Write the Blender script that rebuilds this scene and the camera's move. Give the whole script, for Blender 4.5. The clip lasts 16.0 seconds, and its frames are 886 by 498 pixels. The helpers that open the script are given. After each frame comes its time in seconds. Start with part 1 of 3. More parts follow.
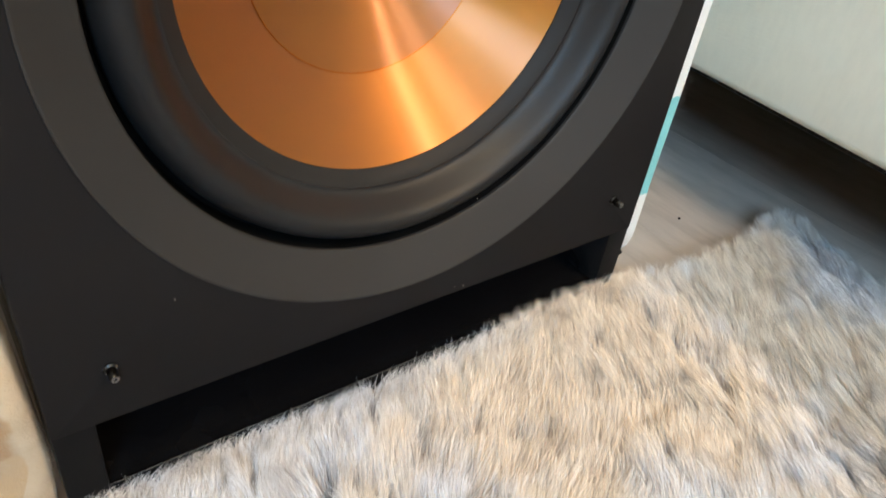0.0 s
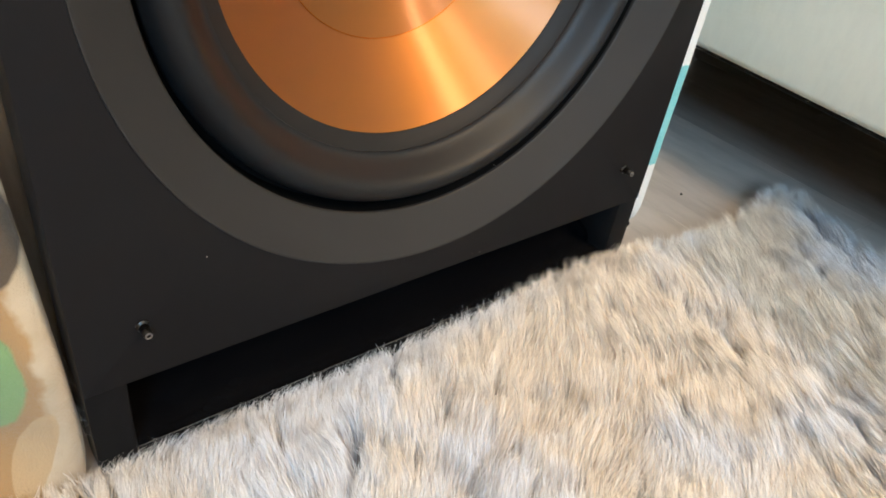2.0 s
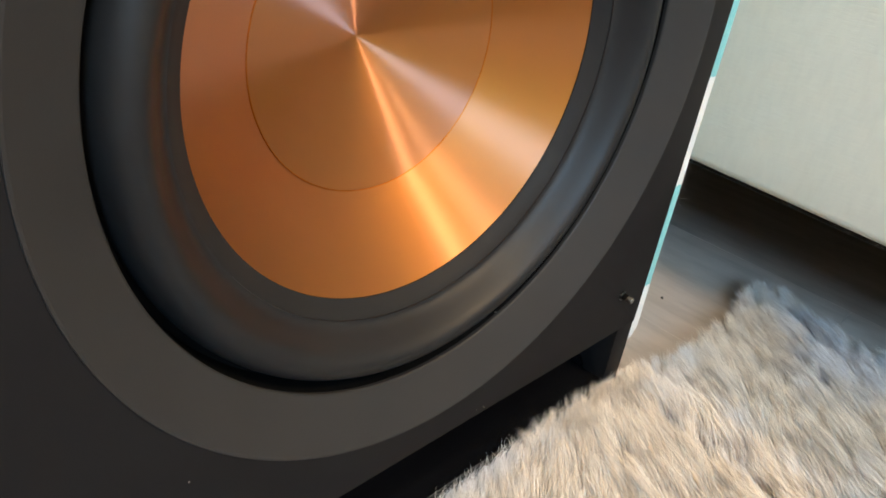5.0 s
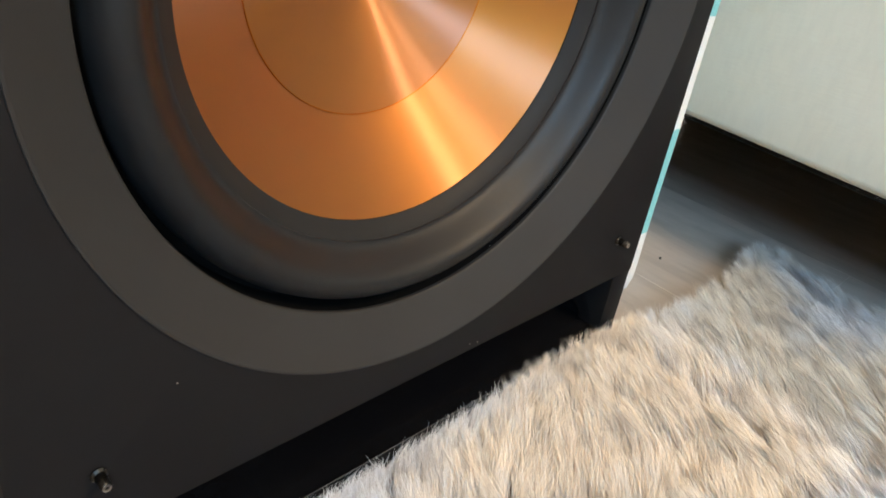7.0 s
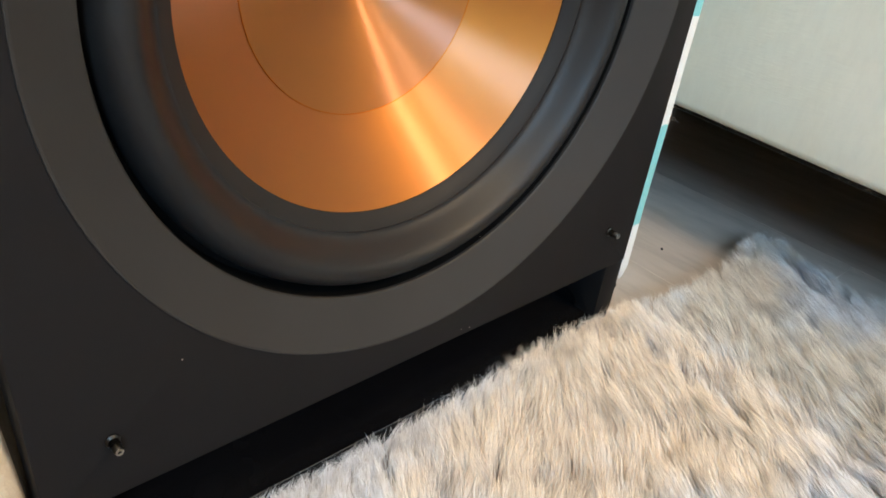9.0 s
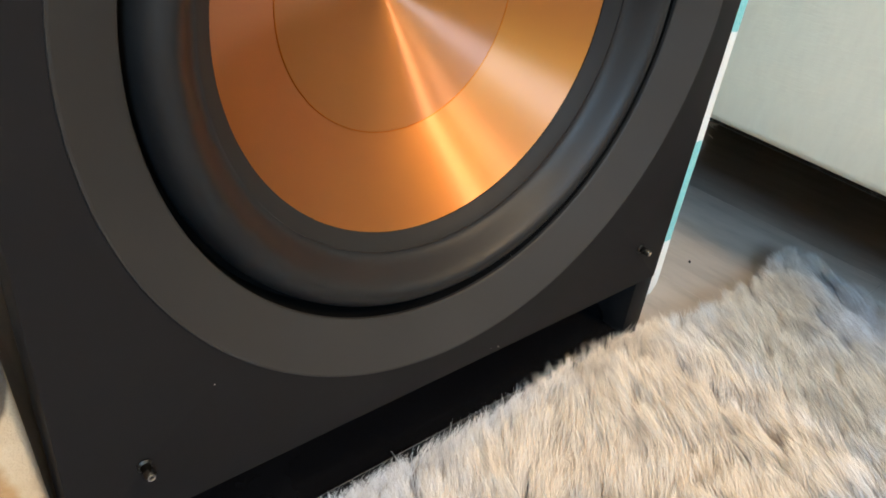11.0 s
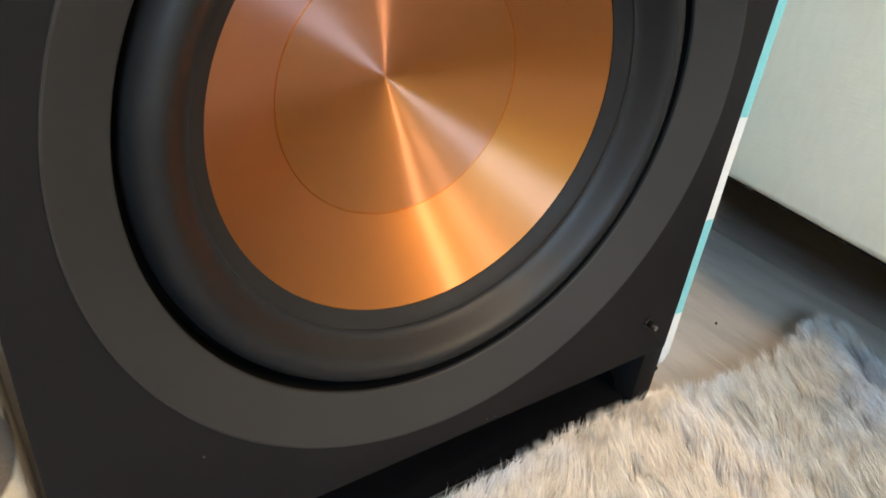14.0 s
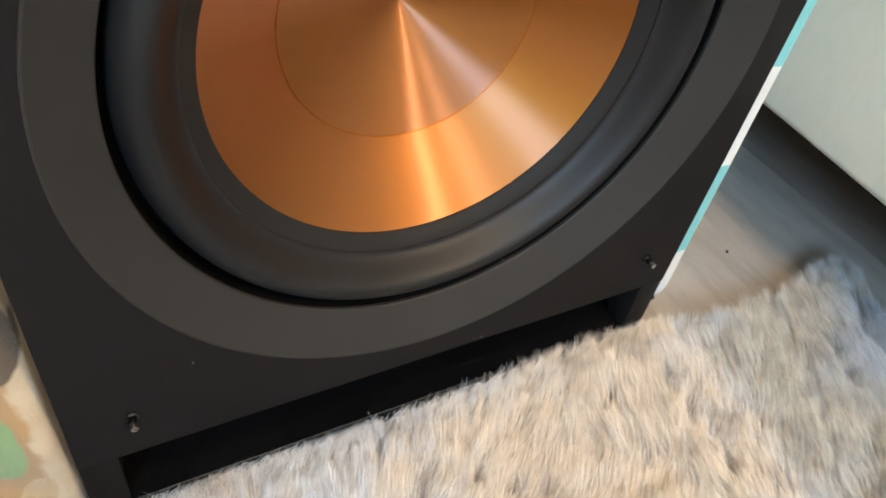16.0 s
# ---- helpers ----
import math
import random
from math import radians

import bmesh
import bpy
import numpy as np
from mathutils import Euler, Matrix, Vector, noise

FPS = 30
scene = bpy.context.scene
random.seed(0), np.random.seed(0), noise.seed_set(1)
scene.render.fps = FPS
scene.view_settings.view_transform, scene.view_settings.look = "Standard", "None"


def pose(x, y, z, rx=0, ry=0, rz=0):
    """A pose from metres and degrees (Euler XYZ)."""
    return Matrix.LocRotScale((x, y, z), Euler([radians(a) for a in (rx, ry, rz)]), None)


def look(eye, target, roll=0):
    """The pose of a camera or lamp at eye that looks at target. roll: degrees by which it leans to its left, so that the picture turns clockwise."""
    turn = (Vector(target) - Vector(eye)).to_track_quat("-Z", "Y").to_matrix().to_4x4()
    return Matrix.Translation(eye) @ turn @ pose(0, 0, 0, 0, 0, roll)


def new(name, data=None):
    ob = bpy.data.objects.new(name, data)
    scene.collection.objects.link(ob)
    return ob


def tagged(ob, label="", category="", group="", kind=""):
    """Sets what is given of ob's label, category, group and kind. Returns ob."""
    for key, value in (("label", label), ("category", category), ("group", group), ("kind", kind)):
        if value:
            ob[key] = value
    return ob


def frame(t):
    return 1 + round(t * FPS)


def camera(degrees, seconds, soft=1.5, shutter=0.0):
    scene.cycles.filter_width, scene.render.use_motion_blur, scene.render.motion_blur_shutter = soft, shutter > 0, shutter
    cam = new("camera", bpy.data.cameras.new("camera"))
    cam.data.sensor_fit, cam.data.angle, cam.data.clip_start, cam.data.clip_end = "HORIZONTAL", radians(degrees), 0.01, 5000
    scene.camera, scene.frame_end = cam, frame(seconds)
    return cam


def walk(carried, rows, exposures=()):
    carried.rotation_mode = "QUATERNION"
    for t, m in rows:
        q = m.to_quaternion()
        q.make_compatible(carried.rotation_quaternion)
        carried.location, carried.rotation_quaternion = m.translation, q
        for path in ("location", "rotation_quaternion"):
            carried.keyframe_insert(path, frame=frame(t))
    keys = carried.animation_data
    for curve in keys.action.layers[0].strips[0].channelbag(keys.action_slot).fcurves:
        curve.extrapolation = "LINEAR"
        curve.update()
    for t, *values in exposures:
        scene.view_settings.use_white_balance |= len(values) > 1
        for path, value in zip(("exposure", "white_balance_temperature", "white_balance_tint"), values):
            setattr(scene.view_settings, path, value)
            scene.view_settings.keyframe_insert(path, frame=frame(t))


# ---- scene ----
Z0 = 0.333  # height of the driver's axis over the floor
cam = camera(62.5, 16.0, soft=1.7, shutter=0.5)
ROWS = [
    (0, -0.257, -0.3269, 0.1203, 53.44, -7.12, -35.5),
    (0.5, -0.272, -0.3368, 0.1062, 53.29, -7.16, -36.36),
    (1, -0.2793, -0.3441, 0.1077, 53.42, -6.93, -36.84),
    (1.5, -0.28, -0.3488, 0.1076, 53.61, -6.6, -36.69),
    (2, -0.2877, -0.3298, 0.1007, 53.53, -7.31, -36.84),
    (2.5, -0.2836, -0.3143, 0.0982, 54.11, -6.94, -37.26),
    (3, -0.279, -0.2921, 0.1151, 55.46, -6.43, -38.65),
    (3.5, -0.2721, -0.2696, 0.128, 57.82, -5.88, -40.38),
    (6, -0.2724, -0.2327, 0.0971, 59.9, -7.45, -43.79),
    (6.5, -0.2761, -0.2422, 0.0874, 59.41, -7.56, -43.47),
    (7, -0.2785, -0.258, 0.0801, 58.92, -7.55, -42.7),
    (7.5, -0.2777, -0.2682, 0.0751, 58.5, -7.38, -42.11),
    (8, -0.2791, -0.2752, 0.0748, 57.98, -7.34, -41.45),
    (8.5, -0.2783, -0.2904, 0.0869, 58.14, -6.57, -40.95),
    (9, -0.2794, -0.2961, 0.0988, 58.13, -6.27, -40.72),
    (11.5, -0.2795, -0.2751, 0.1104, 57.63, -6.36, -38.84),
    (12, -0.2699, -0.2772, 0.115, 57.89, -6.45, -38.16),
    (12.5, -0.2652, -0.2805, 0.1217, 57.47, -6.67, -36.91),
    (13, -0.2626, -0.2886, 0.1396, 57.47, -6.26, -35.52),
    (13.5, -0.2597, -0.295, 0.1456, 57.8, -6.01, -34.52),
    (14, -0.2406, -0.2973, 0.1637, 57.85, -5.5, -33.5),
    (14.5, -0.2295, -0.295, 0.1779, 56.97, -5.3, -32.05),
    (15, -0.2211, -0.2937, 0.1786, 54.33, -5.82, -30),
    (15.5, -0.2184, -0.2909, 0.1744, 50.2, -6.77, -28.66),
    (16, -0.2053, -0.285, 0.2106, 45.69, -8.35, -27.32),
]
walk(cam, [(t, pose(x, y, z + Z0, rx, ry, rz)) for t, x, y, z, rx, ry, rz in ROWS], [(0.0, 0.0, 5800, 10)])

# ---- light ----
world = bpy.data.worlds.new("world")
scene.world = world
world.use_nodes = True
wn = world.node_tree.nodes
sky = wn.new("ShaderNodeTexSky")
sky.sky_type, sky.sun_disc = "NISHITA", False
sky.sun_elevation, sky.sun_rotation = radians(35), radians(200)
wn["Background"].inputs["Strength"].default_value = 0.1
world.node_tree.links.new(sky.outputs["Color"], wn["Background"].inputs["Color"])


def area_lamp(name, m, sx, sy, watts, colour):
    data = bpy.data.lights.new(name, "AREA")
    data.shape, data.size, data.size_y, data.energy, data.color = "RECTANGLE", sx, sy, watts, colour
    ob = new(name, data)
    ob.matrix_basis = m
    return ob


WINDOW = (-2.90, -1.70, 1.28, 2.32)  # y0, y1, z0, z1 of the opening in the west wall
TUBE = (0.71, -1.90, 2.27)  # warm ceiling lamp over the sofa
BULB = (-0.30, -0.75, 2.20)  # small warm pendant lamp
WARM = (1.0, 0.72, 0.38)
area_lamp("window_daylight", look((-1.51, -2.30, 1.80), (0.0, -2.30, 1.80)), 1.18, 1.02, 116.0, (0.49, 0.77, 1.0))
area_lamp("ceiling_tube", pose(*TUBE), 0.07, 0.5, 71.0, (1.0, 0.64, 0.30))
bulb = bpy.data.lights.new("ceiling_bulb", "POINT")
bulb.energy, bulb.color, bulb.shadow_soft_size = 62.0, WARM, 0.24
new("ceiling_bulb", bulb).location = BULB


# ---- materials ----
def material(name):
    m = bpy.data.materials.new(name)
    m.use_nodes = True
    return m, m.node_tree.nodes, m.node_tree.links, m.node_tree.nodes["Principled BSDF"]


def noise_tex(n, l, scale, detail=4.0, rough=0.55, coord="Object", stretch=None):
    tc = n.new("ShaderNodeTexCoord")
    tx = n.new("ShaderNodeTexNoise")
    tx.inputs["Scale"].default_value, tx.inputs["Detail"].default_value, tx.inputs["Roughness"].default_value = scale, detail, rough
    if stretch:
        mp = n.new("ShaderNodeMapping")
        mp.inputs["Scale"].default_value = stretch
        l.new(tc.outputs[coord], mp.inputs["Vector"])
        l.new(mp.outputs["Vector"], tx.inputs["Vector"])
    else:
        l.new(tc.outputs[coord], tx.inputs["Vector"])
    return tx


def ramp(n, l, source, stops):
    r = n.new("ShaderNodeValToRGB")
    e = r.color_ramp.elements
    while len(e) < len(stops):
        e.new(0.5)
    for el, (p, c) in zip(e, stops):
        el.position, el.color = p, (*c, 1)
    l.new(source, r.inputs["Fac"])
    return r


def mix_colour(n, l, fac, a, b, mode="MIX"):
    x = n.new("ShaderNodeMix")
    x.data_type, x.blend_type = "RGBA", mode
    for socket, value in ((x.inputs[0], fac), (x.inputs[6], a), (x.inputs[7], b)):
        if hasattr(value, "is_output"):
            l.new(value, socket)
        elif isinstance(value, (int, float)):
            socket.default_value = value
        else:
            socket.default_value = (*value, 1)
    return x.outputs[2]


def bump(n, l, height, strength, distance, bsdf):
    b = n.new("ShaderNodeBump")
    b.inputs["Strength"].default_value, b.inputs["Distance"].default_value = strength, distance
    l.new(height, b.inputs["Height"])
    l.new(b.outputs["Normal"], bsdf.inputs["Normal"])


def surface(name, dark, light, rough=0.5, scale=12.0, fine=400.0, relief=0.15, distance=0.0006, metal=0.0, spec=0.5, spread=0.06):
    """A plain surface: colour that drifts at a large scale, gloss and relief at a fine one."""
    m, n, l, b = material(name)
    big = noise_tex(n, l, scale)
    small = noise_tex(n, l, fine, 3.0)
    l.new(ramp(n, l, big.outputs["Fac"], ((0.3, dark), (0.7, light))).outputs["Color"], b.inputs["Base Color"])
    l.new(ramp(n, l, big.outputs["Fac"], ((0.3, (rough - spread,) * 3), (0.7, (rough + spread,) * 3))).outputs["Color"], b.inputs["Roughness"])
    b.inputs["Metallic"].default_value = metal
    b.inputs["Specular IOR Level"].default_value = spec
    bump(n, l, small.outputs["Fac"], relief, distance, b)
    return m


BAFFLE = surface("black_satin_vinyl", (0.0118, 0.0107, 0.0106), (0.0145, 0.0132, 0.0130), 0.6, 6.0, 900.0, 0.12, 0.0003, spec=0.06)
TRIM = surface("charcoal_moulded_plastic", (0.0235, 0.0220, 0.0208), (0.0275, 0.0258, 0.0244), 0.55, 8.0, 700.0, 0.12, 0.0003, spec=0.22)
RUBBER = surface("black_rubber", (0.009, 0.009, 0.0095), (0.012, 0.012, 0.0122), 0.49, 10.0, 500.0, 0.08, 0.0003, spec=0.31)
CONE_EDGE = surface("black_cone_glue", (0.012, 0.0115, 0.011), (0.015, 0.0145, 0.014), 0.52, 10.0, 500.0, 0.08, 0.0003, spec=0.2)
GAP_SHADE = surface("gap_shade_black", (0.002, 0.002, 0.002), (0.004, 0.004, 0.004), 0.8, spec=0.05)
UNDER_SOFA_DARK = surface("under_sofa_shade", (0.014, 0.013, 0.011), (0.022, 0.020, 0.017), 0.9, 14.0, 600.0, 0.3, spec=0.1)
FOOT = surface("black_satin_plastic", (0.0080, 0.0075, 0.0076), (0.0100, 0.0094, 0.0095), 0.36, 8.0, 500.0, 0.08, 0.0003, spec=0.06)
GLOSS = surface("black_gloss_lacquer", (0.0025, 0.0025, 0.003), (0.004, 0.004, 0.0045), 0.2, 8.0, 300.0, 0.04, 0.0003, spec=0.12)
PEG = surface("black_nickel", (0.05, 0.05, 0.05), (0.09, 0.085, 0.08), 0.28, 60.0, 900.0, 0.1, 0.0002, metal=1.0)
PEG_TIP = surface("bright_steel", (0.45, 0.42, 0.38), (0.62, 0.60, 0.56), 0.3, 60.0, 900.0, 0.1, 0.0002, metal=1.0)
WALL = surface("wall_paint", (0.44, 0.42, 0.38), (0.50, 0.48, 0.44), 0.75, 3.0, 250.0, 0.15, 0.001)
CEILING = surface("ceiling_paint", (0.76, 0.75, 0.73), (0.80, 0.79, 0.77), 0.8, 3.0, 250.0, 0.15, 0.001)
SUBFLOOR = surface("subfloor", (0.05, 0.045, 0.04), (0.07, 0.06, 0.055), 0.8)
FRAME_PAINT = surface("white_frame_paint", (0.74, 0.74, 0.72), (0.80, 0.80, 0.78), 0.4, 5.0, 200.0)
BACKING = surface("rug_backing", (0.16, 0.14, 0.12), (0.24, 0.21, 0.18), 0.9, 20.0, 300.0)
FITTING = surface("brushed_fitting", (0.5, 0.48, 0.44), (0.6, 0.58, 0.54), 0.35, metal=1.0)


def make_copper(name, dark, light, lacquer):
    """Lathe-turned copper: grooves round the axis, so that every lamp draws out into a streak along the radius."""
    m, n, l, b = material(name)
    n.remove(b)
    big = noise_tex(n, l, 9.0, 3.0)
    tone = ramp(n, l, big.outputs["Fac"], ((0.3, dark), (0.7, light)))
    tangent = n.new("ShaderNodeTangent")
    tangent.direction_type, tangent.axis = "RADIAL", "Z"
    tc = n.new("ShaderNodeTexCoord")
    flat = n.new("ShaderNodeVectorMath")
    flat.operation = "MULTIPLY"
    flat.inputs[1].default_value = (1, 1, 0)
    l.new(tc.outputs["Object"], flat.inputs[0])
    length = n.new("ShaderNodeVectorMath")
    length.operation = "LENGTH"
    l.new(flat.outputs[0], length.inputs[0])
    marks = n.new("ShaderNodeTexNoise")
    marks.noise_dimensions = "1D"
    marks.inputs["Scale"].default_value, marks.inputs["Detail"].default_value = 1600.0, 3.0
    l.new(length.outputs["Value"], marks.inputs["W"])
    bp = n.new("ShaderNodeBump")
    bp.inputs["Strength"].default_value, bp.inputs["Distance"].default_value = 0.05, 0.0002
    l.new(marks.outputs["Fac"], bp.inputs["Height"])
    def lobe(colour, rough, anisotropy):
        g = n.new("ShaderNodeBsdfAnisotropic")
        if colour:
            l.new(colour, g.inputs["Color"])
        else:
            g.inputs["Color"].default_value = (0.84, 0.72, 1.0, 1)
        l.new(ramp(n, l, marks.outputs["Fac"], ((0.3, (rough - 0.02,) * 3), (0.7, (rough + 0.02,) * 3))).outputs["Color"], g.inputs["Roughness"])
        g.inputs["Anisotropy"].default_value = anisotropy
        l.new(tangent.outputs["Tangent"], g.inputs["Tangent"])
        l.new(bp.outputs["Normal"], g.inputs["Normal"])
        return g.outputs[0]
    def blend(fac, a, b):
        mx = n.new("ShaderNodeMixShader")
        mx.inputs[0].default_value = fac
        l.new(a, mx.inputs[1])
        l.new(b, mx.inputs[2])
        return mx.outputs[0]
    grooves = blend(lacquer, lobe(tone.outputs["Color"], 0.44, 0.80), lobe(None, 0.47, 0.77))
    l.new(blend(0.60, grooves, lobe(tone.outputs["Color"], 0.50, 0.30)), n["Material Output"].inputs["Surface"])
    return m


COPPER = make_copper("spun_copper", (0.50, 0.190, 0.006), (0.55, 0.210, 0.009), 0.29)
SEAM = make_copper("dull_copper_seam", (0.56, 0.19, 0.015), (0.62, 0.21, 0.02), 0.05)


def make_plank():
    m, n, l, b = material("grey_oak_laminate")
    info = n.new("ShaderNodeObjectInfo")
    grain = noise_tex(n, l, 9.0, 8.0, 0.62, stretch=(4.0, 0.7, 1.0))
    cloud = noise_tex(n, l, 3.5, 4.0, 0.6, stretch=(2.0, 0.7, 1.0))
    base = ramp(n, l, grain.outputs["Fac"], ((0.32, (0.44, 0.375, 0.315)), (0.5, (0.55, 0.468, 0.40)), (0.72, (0.63, 0.54, 0.47))))
    worn = mix_colour(n, l, 0.55, base.outputs["Color"], ramp(n, l, cloud.outputs["Fac"], ((0.3, (0.55,) * 3), (0.7, (1.15,) * 3))).outputs["Color"], "MULTIPLY")
    each = ramp(n, l, info.outputs["Random"], ((0.0, (0.85,) * 3), (1.0, (1.12,) * 3)))
    l.new(mix_colour(n, l, 1.0, worn, each.outputs["Color"], "MULTIPLY"), b.inputs["Base Color"])
    l.new(ramp(n, l, grain.outputs["Fac"], ((0.3, (0.42,) * 3), (0.7, (0.30,) * 3))).outputs["Color"], b.inputs["Roughness"])
    bump(n, l, grain.outputs["Fac"], 0.12, 0.0008, b)
    return m


PLANK = make_plank()


def make_upholstery():
    m, n, l, b = material("cream_upholstery")
    cloud = noise_tex(n, l, 7.0, 5.0)
    slub = noise_tex(n, l, 130.0, 4.0, 0.6, stretch=(1.0, 1.0, 0.35))
    tone = ramp(n, l, cloud.outputs["Fac"], ((0.3, (0.70, 0.665, 0.545)), (0.7, (0.76, 0.725, 0.605))))
    spot = ramp(n, l, slub.outputs["Fac"], ((0.30, (0.95,) * 3), (0.6, (1.0,) * 3)))
    l.new(mix_colour(n, l, 0.8, tone.outputs["Color"], spot.outputs["Color"], "MULTIPLY"), b.inputs["Base Color"])
    b.inputs["Roughness"].default_value = 0.9
    b.inputs["Sheen Weight"].default_value = 0.15
    weave = n.new("ShaderNodeTexWave")
    weave.inputs["Scale"].default_value, weave.inputs["Distortion"].default_value = 160.0, 4.0
    bump(n, l, mix_colour(n, l, 0.5, weave.outputs["Color"], slub.outputs["Color"]), 0.25, 0.0008, b)
    return m


UPHOLSTERY = make_upholstery()


def make_fleece():
    """White fleece with teal bands; the half on the lamp's side is cream with brown and green printed patches."""
    m, n, l, b = material("printed_fleece")
    tc = n.new("ShaderNodeTexCoord")
    sep = n.new("ShaderNodeSeparateXYZ")
    l.new(tc.outputs["Object"], sep.inputs[0])
    wob = noise_tex(n, l, 40.0, 3.0)
    add = n.new("ShaderNodeMath")
    add.operation = "MULTIPLY_ADD"
    l.new(wob.outputs["Fac"], add.inputs[0])
    add.inputs[1].default_value = 0.008
    l.new(sep.outputs["Z"], add.inputs[2])
    white, teal = (0.62, 0.63, 0.61), (0.14, 0.45, 0.47)
    bands = ramp(n, l, add.outputs[0], ((0.0, white), (0.122, teal), (0.219, white), (0.312, teal), (0.41, white), (0.51, teal)))
    bands.color_ramp.interpolation = "CONSTANT"
    # printed side: cream hem, tan ground, brown and green shapes with soft edges
    def patch(x, z, sx, sz, tilt=0.0):
        mp = n.new("ShaderNodeMapping")
        mp.vector_type = "TEXTURE"
        mp.inputs["Location"].default_value = (x, 0, z)
        mp.inputs["Rotation"].default_value = (0, radians(tilt), 0)
        mp.inputs["Scale"].default_value = (sx, 1000.0, sz)
        l.new(tc.outputs["Object"], mp.inputs["Vector"])
        ln = n.new("ShaderNodeVectorMath")
        ln.operation = "LENGTH"
        l.new(mp.outputs["Vector"], ln.inputs[0])
        j = n.new("ShaderNodeMath")
        j.operation = "MULTIPLY_ADD"
        l.new(wob.outputs["Fac"], j.inputs[0])
        j.inputs[1].default_value = 0.35
        l.new(ln.outputs["Value"], j.inputs[2])
        half = n.new("ShaderNodeMath")
        half.operation = "MULTIPLY"
        l.new(j.outputs[0], half.inputs[0])
        half.inputs[1].default_value = 0.5
        return ramp(n, l, half.outputs[0], ((0.54, (1, 1, 1)), (0.58, (0, 0, 0)))).outputs["Color"]
    cream = ramp(n, l, wob.outputs["Fac"], ((0.3, (0.44, 0.345, 0.22)), (0.7, (0.53, 0.43, 0.30))))
    c = mix_colour(n, l, patch(-0.326, 0.12, 0.062, 0.20), cream.outputs["Color"], (0.37, 0.22, 0.09))
    c = mix_colour(n, l, patch(-0.298, 0.106, 0.026, 0.048), c, (0.20, 0.33, 0.13))
    c = mix_colour(n, l, patch(-0.278, 0.038, 0.010, 0.040, 20), c, (0.46, 0.32, 0.17))
    c = mix_colour(n, l, patch(-0.278, 0.196, 0.025, 0.035), c, (0.085, 0.062, 0.040))
    c = mix_colour(n, l, patch(-0.285, 0.40, 0.036, 0.06), c, (0.13, 0.095, 0.06))
    side = n.new("ShaderNodeMath")
    side.operation = "LESS_THAN"
    l.new(sep.outputs["X"], side.inputs[0])
    side.inputs[1].default_value = -0.1
    l.new(mix_colour(n, l, side.outputs[0], bands.outputs["Color"], c), b.inputs["Base Color"])
    b.inputs["Roughness"].default_value = 0.95
    b.inputs["Sheen Weight"].default_value = 0.3
    fuzz = noise_tex(n, l, 500.0, 4.0, 0.7)
    bump(n, l, fuzz.outputs["Fac"], 0.6, 0.002, b)
    return m


FLEECE = make_fleece()


def make_fur():
    m, n, l, b = material("faux_fur")
    geo = n.new("ShaderNodeNewGeometry")
    uv = n.new("ShaderNodeUVMap")
    uv.uv_map = "along"
    sep = n.new("ShaderNodeSeparateXYZ")
    l.new(uv.outputs["UV"], sep.inputs[0])
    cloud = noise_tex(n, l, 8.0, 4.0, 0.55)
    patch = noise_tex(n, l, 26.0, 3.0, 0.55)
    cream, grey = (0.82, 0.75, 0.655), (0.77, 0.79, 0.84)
    # mottling with warm and cool light put into its cream and grey
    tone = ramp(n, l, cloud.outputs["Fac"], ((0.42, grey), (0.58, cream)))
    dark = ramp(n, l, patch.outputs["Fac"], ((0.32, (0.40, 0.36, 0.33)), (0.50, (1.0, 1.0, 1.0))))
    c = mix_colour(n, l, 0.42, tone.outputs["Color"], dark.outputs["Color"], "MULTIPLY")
    each = ramp(n, l, geo.outputs["Random Per Island"], ((0.0, (0.40, 0.36, 0.33)), (0.14, (0.84, 0.82, 0.80)), (0.7, (1.05,) * 3), (1.0, (1.2, 1.18, 1.15))))
    c = mix_colour(n, l, 0.9, c, each.outputs["Color"], "MULTIPLY")
    # roots darker than the tips, part of it painted shade between tufts
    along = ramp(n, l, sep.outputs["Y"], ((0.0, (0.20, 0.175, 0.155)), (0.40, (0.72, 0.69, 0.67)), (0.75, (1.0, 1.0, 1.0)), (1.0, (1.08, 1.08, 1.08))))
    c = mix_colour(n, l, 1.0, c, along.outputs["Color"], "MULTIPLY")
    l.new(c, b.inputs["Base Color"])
    b.inputs["Roughness"].default_value = 0.5
    b.inputs["Specular IOR Level"].default_value = 0.35
    tr = n.new("ShaderNodeBsdfTranslucent")
    l.new(c, tr.inputs["Color"])
    mx = n.new("ShaderNodeMixShader")
    mx.inputs[0].default_value = 0.25
    l.new(b.outputs[0], mx.inputs[1])
    l.new(tr.outputs[0], mx.inputs[2])
    l.new(mx.outputs[0], n["Material Output"].inputs["Surface"])
    return m


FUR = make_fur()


def make_thread():
    m, n, l, b = material("loose_thread")
    geo = n.new("ShaderNodeNewGeometry")
    l.new(ramp(n, l, geo.outputs["Random Per Island"], ((0.0, (0.24, 0.20, 0.15)), (1.0, (0.58, 0.53, 0.47)))).outputs["Color"], b.inputs["Base Color"])
    b.inputs["Roughness"].default_value = 0.7
    return m


THREAD = make_thread()


def make_edge_glint():
    m, n, l, b = material("edge_glint_grey")
    b.inputs["Base Color"].default_value = (0.22, 0.22, 0.22, 1)
    b.inputs["Roughness"].default_value = 0.12
    b.inputs["Transmission Weight"].default_value = 0.35
    b.inputs["IOR"].default_value = 1.49
    return m


EDGE_GLINT = make_edge_glint()
m_, n_, l_, b_ = material("window_glass")
